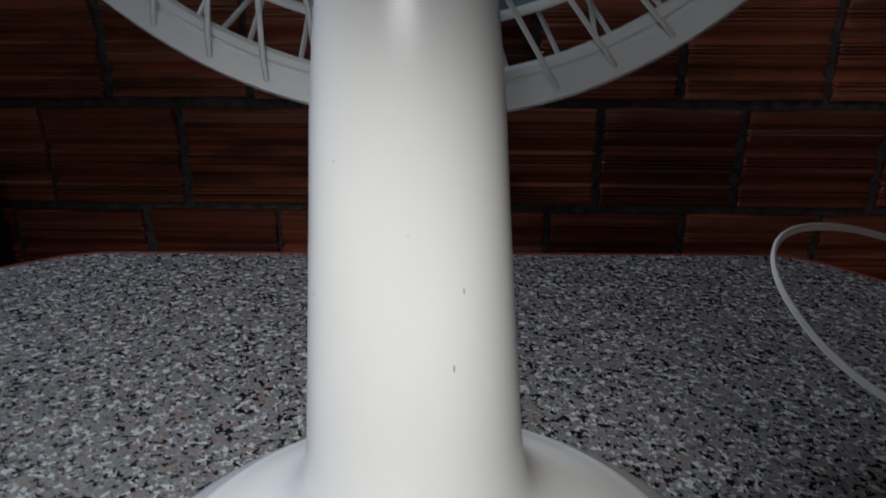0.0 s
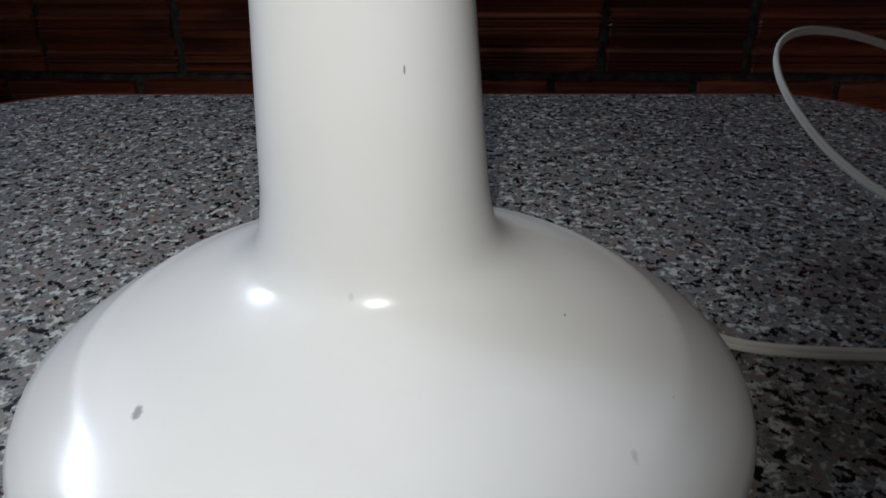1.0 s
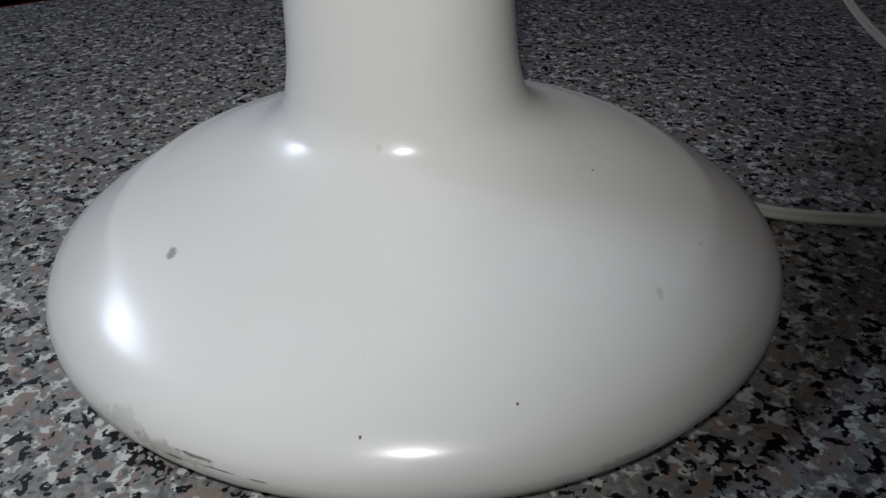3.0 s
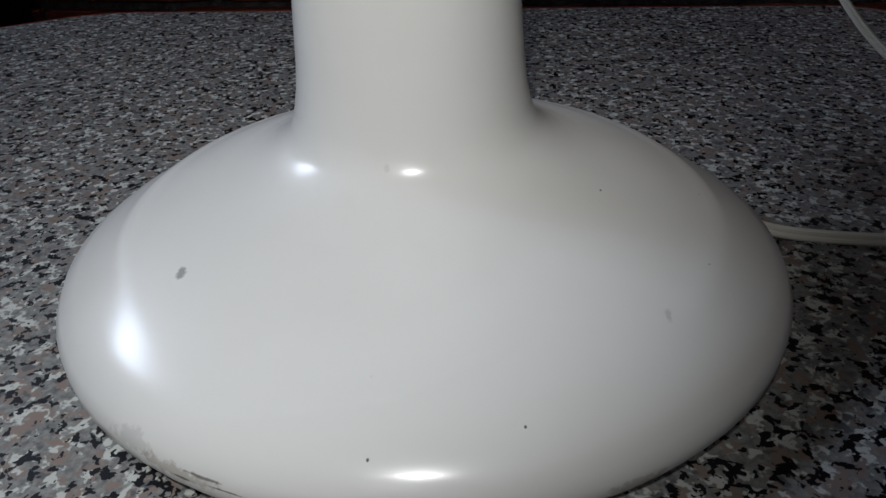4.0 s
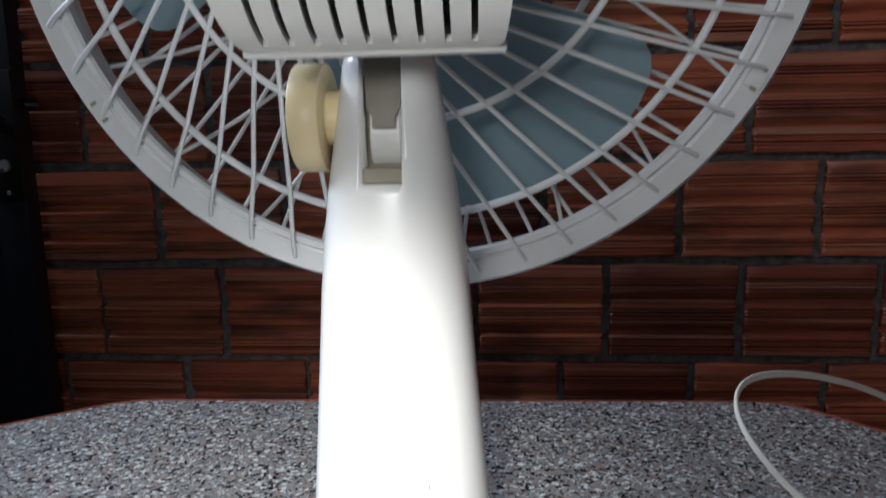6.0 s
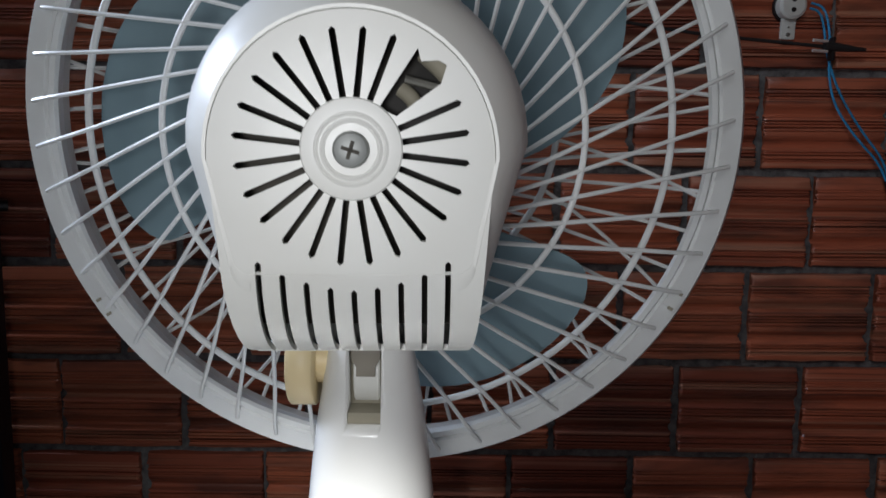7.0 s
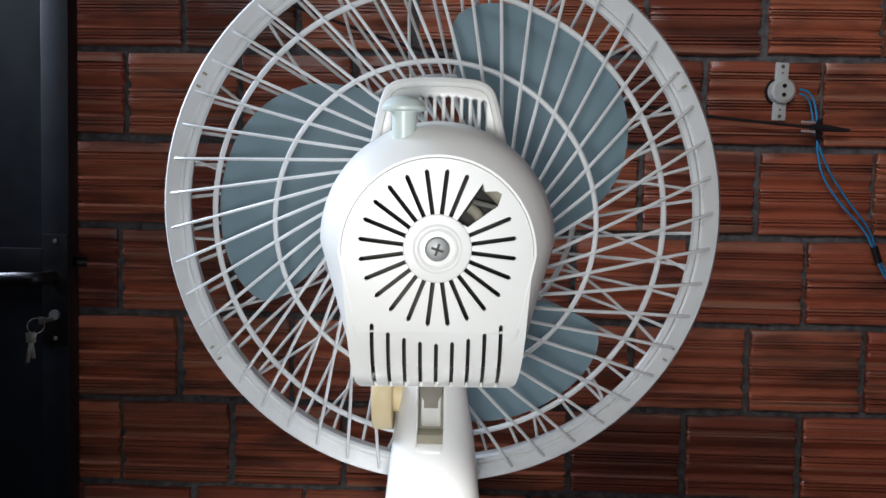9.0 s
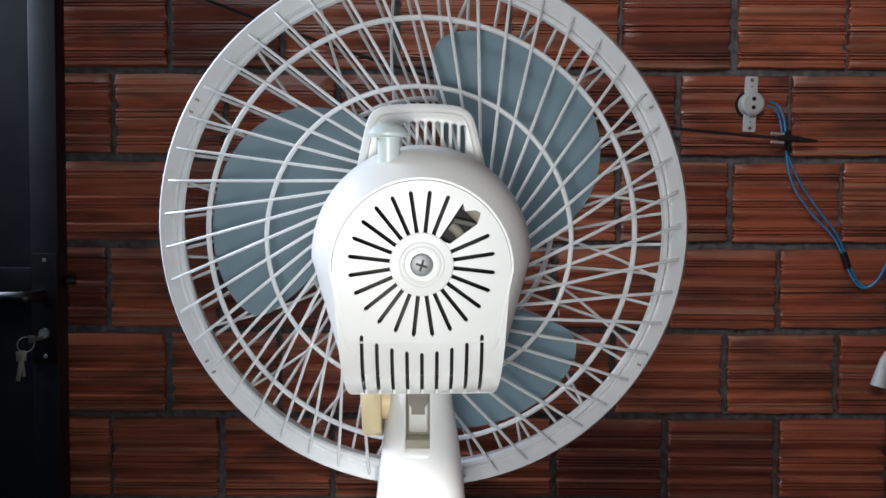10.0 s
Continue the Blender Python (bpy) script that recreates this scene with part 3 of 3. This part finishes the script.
holes.append([(0.0175 * math.cos(b), 0.0175 * math.sin(b)), (0.020 * math.cos(a), 0.020 * math.sin(a)), (0.0395 * math.cos(a), 0.0395 * math.sin(a)), (0.0450 * math.cos(radians(41)), 0.0450 * math.sin(radians(41))), (0.0440 * math.cos(radians(45)), 0.0440 * math.sin(radians(45))), (0.0395 * math.cos(radians(51)), 0.0395 * math.sin(radians(51))), (0.0425 * math.cos(b), 0.0425 * math.sin(b))])
tops = [-0.041, -0.0455, -0.0485, -0.0505, -0.0515, -0.0505, -0.0485, -0.0455, -0.041]
for k, top in enumerate(tops):
    holes.append(upright(-0.0350 + 0.00875 * k, -0.0960, top, 0.0011))
cover = part("rear_cover", bend(plate([arch(0.0516, 0.0482, -0.1040, 0.0075, 0.0450)] + holes, 0.0024)), WHITE, housing, "white slotted rear cover with a broken slot", m=pose(0, 0.0012, 0), sharp=30)
for r, h in ((0.0135, 0.0012), (0.0112, 0.0017)):
    part("boss_ring", revolve([(r, 0), (r, -h), (r - 0.0009, -h - 0.0003), (r - 0.0018, -h), (r - 0.002, 0)], 64, True), WHITE, cover, m=pose(0, -0.0023, 0))
part("boss", revolve([(0.0185, 0.0), (0.0180, -0.0008), (0.014, -0.0012), (0.002, -0.0012)], 64), WHITE, cover, m=pose(0, -0.0023, 0))
screw = part("screw", revolve([(0.0002, -0.0034), (0.003, -0.0033), (0.0058, -0.0024), (0.0066, -0.0008), (0.0066, 0.0)], 40), STEEL, cover, "steel cross-head screw", m=pose(0, -0.0036, 0))
# cross recess drawn in the same dark shade colour
part("screw_cross", join(box(0.0066, 0.001, 0.0013, (0, -0.0034, 0)), box(0.0013, 0.001, 0.0066, (0, -0.0034, 0))), SHADED_INSIDE, screw, m=pose(0, -0.0002, 0, 0, 18, 0))
# works behind the slots, near-black to put the housing's inner shade into colour
part("motor_core", revolve([(0.002, 0.010), (0.030, 0.010), (0.040, 0.013), (0.052, 0.022), (0.056, 0.034), (0.056, 0.08), (0.002, 0.085)], 48), SHADED_INSIDE, fan, "dusty motor core, coloured dark for the shade inside", m=MOTOR)
part("gearbox", box(0.080, 0.03, 0.044, (0, 0.034, -0.050), 0.004), SHADED_INSIDE, fan, "dusty gearbox, coloured dark for the shade inside", m=MOTOR)
part("winding", tube([(0.0385, 0.009, 0.022), (0.0350, 0.006, 0.0265), (0.0315, 0.005, 0.0300), (0.0265, 0.007, 0.0345)], 0.0042, 12, smooth=2), COIL, fan, "dusty tan motor winding", m=MOTOR)
part("winding", tube([(0.0235, 0.010, 0.0145), (0.0215, 0.0075, 0.0185), (0.0175, 0.0085, 0.0215)], 0.0030, 12, smooth=2), COIL, fan, "dusty tan motor winding", m=MOTOR)
part("bracket", tube([(0.0190, 0.0065, 0.0250), (0.0330, 0.0070, 0.0215)], 0.0016, 8), DULL_STEEL, fan, "dull steel rod behind the broken slot", m=MOTOR)

# carrying handle and oscillation pin
handle_out = [(-0.0480, 0.0), (-0.0400, 0.036), (-0.0350, 0.0435), (-0.0260, 0.0465), (0.0, 0.0478), (0.0260, 0.0465), (0.0350, 0.0435), (0.0400, 0.036), (0.0480, 0.0)]
gaps = []
for k in range(11):
    x = -0.0330 + 0.0066 * k
    hi = 0.0395 - 0.00012 * (k - 5) ** 2
    gaps.append([(x - 0.0031, 0.008), (x + 0.0031, 0.008), (x + 0.0031, hi - 0.002), (x, hi), (x - 0.0031, hi - 0.002)])
grip = part("handle", plate([handle_out] + gaps, 0.007, 0.0012), WHITE, fan, "white carrying handle with upright slats", m=MOTOR @ pose(0.0, 0.070, 0.0535) @ Matrix.Diagonal((0.825, 1, 0.85, 1)), sharp=40)
rail = [(x, -0.0065, z) for x, z in handle_out]
part("handle_rail", tube(rail, 0.0036, 8, smooth=2), WHITE, grip)
part("oscillation_pin", revolve([(0.002, -0.012), (0.0066, -0.012), (0.0068, 0.006), (0.0072, 0.0085), (0.0120, 0.0092), (0.0123, 0.0108), (0.0105, 0.0140), (0.006, 0.0165), (0.002, 0.017)], 40), PIN, fan, "pale green oscillation pin", m=MOTOR @ pose(-0.0192, 0.019, 0.0645, 90))

# cord, lying on the table and looping up
cord = [(0.118, -0.745, 0.012), (0.135, -0.765, 0.006), (0.16, -0.769, 0.0035), (0.21, -0.771, 0.0035), (0.28, -0.765, 0.0035), (0.335, -0.745, 0.004), (0.345, -0.70, 0.006), (0.31, -0.668, 0.008), (0.27, -0.652, 0.013), (0.238, -0.634, 0.035), (0.215, -0.613, 0.062), (0.209, -0.595, 0.081), (0.220, -0.575, 0.0905), (0.245, -0.556, 0.0910), (0.29, -0.53, 0.081), (0.35, -0.50, 0.058), (0.41, -0.475, 0.02), (0.45, -0.46, -0.06), (0.46, -0.45, -0.3), (0.47, -0.45, -0.74)]
cord = [(x, y - (0 if z > 0.03 else 0.0055), z - (0.004 if z > 0.03 else 0.001)) for x, y, z in cord]
twin = join(tube(cord, 0.0015, 8, smooth=3), tube([(x + 0.0004, y + 0.0009, z + 0.0021) for x, y, z in cord], 0.0015, 8, smooth=3))
part("power_cord", twin, CORD, fan, "ivory twin-core power cord")

# ---- door leaf, folded back against the wall ----
door = thing("door_1", "dark blue-grey sheet metal door with black lock and keys", "door", pose(-0.617, -0.088, FLOOR + 0.01), kind="structure")
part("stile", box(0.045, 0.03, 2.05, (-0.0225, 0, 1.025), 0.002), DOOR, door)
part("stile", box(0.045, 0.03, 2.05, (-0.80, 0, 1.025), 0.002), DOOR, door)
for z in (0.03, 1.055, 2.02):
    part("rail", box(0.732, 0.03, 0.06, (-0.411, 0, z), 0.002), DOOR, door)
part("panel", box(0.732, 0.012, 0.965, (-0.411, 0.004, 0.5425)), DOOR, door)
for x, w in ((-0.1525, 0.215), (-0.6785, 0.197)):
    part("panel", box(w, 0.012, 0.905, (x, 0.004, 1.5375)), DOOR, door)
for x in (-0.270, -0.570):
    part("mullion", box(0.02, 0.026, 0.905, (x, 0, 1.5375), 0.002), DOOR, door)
pane = part("pane", box(0.28, 0.004, 0.905, (-0.42, 0.004, 1.5375)), GLASS, door, "clear narrow glass pane in the door")
pane.visible_shadow = False
plate_ob = part("lock_plate", box(0.042, 0.006, 0.182, (0, 0, 0), 0.0018), BLACK, door, "black lock plate", m=pose(-0.020, -0.0182, 1.018))
for z in (0.080, -0.078):
    part("screw", revolve([(0.0005, -0.0012), (0.003, -0.001), (0.0036, 0.0)], 16), STEEL, plate_ob, m=pose(0.001, -0.0032, z))
lever = [(0, 0, 0), (0, -0.035, 0), (-0.012, -0.044, 0), (-0.05, -0.045, 0.0), (-0.11, -0.043, -0.006)]
part("lever", tube(lever, 0.0085, 10, 1.2, smooth=2), BLACK, plate_ob, "black lever handle", m=pose(-0.002, 0, 0.022))
part("cylinder", revolve([(0.001, -0.004), (0.008, -0.004), (0.0085, 0.0)], 24), STEEL, plate_ob, m=pose(0, -0.003, -0.040))
part("inner_knob", tube([(0.022, 0.02, 0.045), (0.034, 0.03, 0.045)], 0.009, 12), BLACK, plate_ob)
keys = thing("keys", "small bunch of steel keys hanging from the lock", "keys", pose(-0.640, -0.113, 0.222))
part("key_in_lock", join(box(0.004, 0.03, 0.007, (0, -0.005, 0), 0.001), box(0.010, 0.003, 0.012, (-0.004, -0.021, 0), 0.001)), DULL_STEEL, keys)
part("key_ring", hoop(0.012, 0, 0.0009, 32), DULL_STEEL, keys, m=pose(-0.012, -0.024, -0.008, 0, 0, 35))
for a, l in ((-6, 0.026), (8, 0.032)):
    part("key", join(box(0.014, 0.002, 0.016, (0, 0, -0.008), 0.0008), box(0.006, 0.002, l, (0, 0, -0.016 - l / 2), 0.0006)), DULL_STEEL, keys, m=pose(-0.018 + a * 0.0003, -0.026 - 0.002 * (a > 0), -0.018, 0, a, 20))

# ---- wall socket, wires and plugs ----
socket_ob = thing("wall_socket", "small round white wall socket on a strap", "socket", pose(0.556, -0.001, 0.622, 0, 2, 0))
part("strap", box(0.022, 0.007, 0.098, (0, -0.004, 0), 0.0025), SOCKET, socket_ob)
part("cup", revolve([(0.001, -0.019), (0.0165, -0.019), (0.0205, -0.016), (0.0215, -0.004), (0.0215, 0)], 40), SOCKET, socket_ob)
part("back_ring", revolve([(0.001, -0.004), (0.024, -0.004), (0.025, 0)], 40), BLACK, socket_ob)
for z in (0.0075, -0.0075):
    part("pin_hole", revolve([(0.0005, -0.0006), (0.0036, -0.0006), (0.0036, 0.0)], 14), BLACK, socket_ob, m=pose(0, -0.0192, z))
for z in (0.042, 0.031, -0.031, -0.042):
    r = 0.0034 if abs(z) > 0.04 else 0.0016
    part("screw", revolve([(0.0004, -0.0013), (r * 0.8, -0.0011), (r, 0.0)], 14), DULL_STEEL, socket_ob, m=pose(0, -0.0076, z))
wires = thing("blue_wires", "pair of blue insulated wires hanging on the wall", "wire")
run = [(0.585, -0.012, 0.626), (0.602, -0.016, 0.620), (0.612, -0.016, 0.595), (0.615, -0.018, 0.556), (0.618, -0.014, 0.515), (0.632, -0.012, 0.472), (0.668, -0.012, 0.425), (0.705, -0.012, 0.39), (0.722, -0.012, 0.355), (0.738, -0.012, 0.315), (0.755, -0.014, 0.296), (0.775, -0.02, 0.306), (0.792, -0.03, 0.35), (0.80, -0.05, 0.42)]
run2 = [(0.585, -0.009, 0.619), (0.598, -0.013, 0.614), (0.607, -0.012, 0.592), (0.612, -0.012, 0.556), (0.626, -0.010, 0.520), (0.646, -0.009, 0.480), (0.680, -0.010, 0.432), (0.712, -0.010, 0.395), (0.727, -0.010, 0.355), (0.742, -0.010, 0.322), (0.752, -0.012, 0.303), (0.770, -0.018, 0.300), (0.790, -0.026, 0.335), (0.80, -0.04, 0.40)]
part("wire", tube(run, 0.0018, 8, smooth=3), BLUE, wires)
part("wire", tube(run2, 0.0018, 8, smooth=3), BLUE, wires)
part("tape", tube([(0.722, -0.011, 0.362), (0.731, -0.011, 0.335)], 0.006, 10), BLACK, wires, "black insulating tape")
plug = thing("black_plug", "black cord and two-pin plug strung along the wall", "plug")
part("cord", tube([(-0.72, -0.02, 0.935), (-0.42, -0.02, 0.803), (-0.10, -0.02, 0.690), (0.15, -0.02, 0.622), (0.30, -0.02, 0.594), (0.42, -0.02, 0.577), (0.53, -0.022, 0.567), (0.61, -0.024, 0.560)], 0.0027, 8, smooth=2), BLACK_CORD, plug)
body = part("plug_body", tube([(0.602, -0.026, 0.561), (0.625, -0.026, 0.559), (0.645, -0.026, 0.557), (0.664, -0.026, 0.556)], lambda f: 0.0080 - 0.0055 * f, 10), BLACK_CORD, plug)
for z in (0.567, 0.552):
    part("pin", tube([(0.604, -0.031, z), (0.581, -0.034, z + 0.001)], 0.0024, 8), NICKEL, body)
part("clip", box(0.005, 0.014, 0.034, (0.615, -0.022, 0.557), 0.001), BLACK, plug)
plug2 = thing("white_plug", "white plug and cord hanging at the wall corner", "plug")
body2 = part("plug_body", tube([(0.778, -0.03, 0.128), (0.783, -0.03, 0.15), (0.788, -0.03, 0.172), (0.795, -0.03, 0.188)], lambda f: 0.013 - 0.007 * f, 12), SOCKET, plug2)
part("cord", tube([(0.794, -0.03, 0.186), (0.80, -0.032, 0.22), (0.803, -0.035, 0.30), (0.804, -0.05, 0.45)], 0.003, 8, smooth=2), SOCKET, plug2)

# ---- brick walls: mortar core, bricks proud of it ----
def brick_mesh(w, h, d, seed):
    """Extruded hollow brick: three bands of fine grooves parted by two soft channels, its ends and edges worn."""
    rng = random.Random(seed)
    prof = [(0.006, -0.5 * h), (0.0014, -0.488 * h)]
    for k in range(3):
        lo = -0.48 + 0.335 * k
        prof.append((0.0002, (lo + 0.015) * h))
        for f in (0.055, 0.092, 0.128, 0.164):
            c = lo + f + rng.uniform(-0.006, 0.006)
            deep = rng.choice((0.0012, 0.0034, 0.0046, 0.0056))
            prof += [(0.0, (c - 0.0115) * h), (deep, (c - 0.0085) * h), (deep, (c + 0.0050) * h), (0.0, (c + 0.0100) * h)]
        if k < 2:
            a = lo + 0.195
            prof += [(d1, (a + f) * h) for d1, f in ((0.0003, 0.0), (0.0042, 0.012), (0.0085, 0.030), (0.0100, 0.052), (0.0088, 0.078), (0.0052, 0.106), (0.0016, 0.132))]
        else:
            prof.append((0.0004, (lo + 0.24) * h))
    prof += [(0.0014, 0.488 * h), (0.006, 0.5 * h), (d, 0.5 * h), (d, -0.5 * h)]
    n = len(prof)
    rows = [-0.5, -0.485, -0.28, -0.05, 0.18, 0.34, 0.485, 0.5]
    verts, faces = [], []
    for c, f in enumerate(rows):
        worn = 0.0022 if c in (0, len(rows) - 1) else 0.0
        for y, z in prof:
            edge = 0.0016 if abs(z) > 0.48 * h else 0.0
            verts.append((f * w + (rng.uniform(-0.0022, 0.0022) if worn else 0), min(y + worn + rng.uniform(-0.0001, 0.0001), d), z + rng.uniform(-edge, edge)))
    for c in range(len(rows) - 1):
        for i in range(n):
            j = (i + 1) % n
            faces.append((c * n + i, (c + 1) * n + i, (c + 1) * n + j, c * n + j))
    last = (len(rows) - 1) * n
    faces += [tuple(range(n)), tuple(range(last + n - 1, last - 1, -1))]
    me = bpy.data.meshes.new("brick")
    me.from_pydata(verts, [], faces)
    me.materials.append(CLAY)
    me.polygons.foreach_set("use_smooth", [True] * len(me.polygons))
    me.set_sharp_from_angle(angle=radians(38))
    return me


PITCH_X, PITCH_Z, JOINT = 0.2, 0.154, 0.012
wall = thing("wall_north", "red hollow-brick wall with dark grey mortar", "wall", kind="structure")
for lo, hi in (((-0.78, 0.0125, FLOOR), (X1 + 0.15, 0.14, TOP)), ((X0, 0.0125, FLOOR), (-1.42, 0.14, TOP)), ((-1.42, 0.0125, 1.30), (-0.78, 0.14, TOP))):
    part("mortar", box(*[b - a for a, b in zip(lo, hi)]), MORTAR, wall, m=pose(*[(a + b) / 2 for a, b in zip(lo, hi)]))
kinds = [brick_mesh(PITCH_X - JOINT, PITCH_Z - JOINT, 0.03, k) for k in range(5)]
rng = random.Random(4)
PHASE = {-2: 0.045, -1: 0.147, 0: 0.017, 1: 0.122, 2: 0.015, 3: 0.125, 4: 0.030, 5: 0.130}
for row in range(-5, 16):
    z = 0.065 + PITCH_Z * (row - 0.5)
    if z - 0.08 < FLOOR or z + 0.08 > TOP:
        continue
    for col in range(-8, 5):
        x = PHASE.get(row, 0.02 + 0.1 * (row % 2)) + PITCH_X * (col + 0.5) + rng.uniform(-0.003, 0.003)
        if x > X1 + 0.09 or x < -1.45 or (x < -0.87 and z < 1.37):
            continue
        b = new("brick", kinds[rng.randrange(5)])
        b.parent = wall
        b.matrix_parent_inverse = wall.matrix_basis.inverted()
        b.matrix_basis = pose(x, rng.uniform(-0.0012, 0.0010), z + rng.uniform(-0.0015, 0.0015), 0, rng.uniform(-0.35, 0.35), rng.uniform(-0.2, 0.2))
side = tagged(part("wall_east", box(0.13, -Y0, TOP - FLOOR), MORTAR, m=pose(X1 + 0.070, Y0 / 2, (TOP + FLOOR) / 2)), "red hollow-brick side wall with grey mortar", "wall", kind="structure")
for row in range(-5, 16):
    z = 0.065 + PITCH_Z * (row - 0.5)
    if z - 0.08 < FLOOR or z + 0.08 > TOP:
        continue
    for col in range(0, 5):
        y = -0.11 - 0.1 * (row % 2) - PITCH_X * col
        b = new("brick", kinds[rng.randrange(5)])
        b.parent = side
        b.matrix_parent_inverse = side.matrix_basis.inverted()
        b.matrix_basis = pose(X1 + rng.uniform(-0.002, 0.001), y, z, 0, 0, -90)
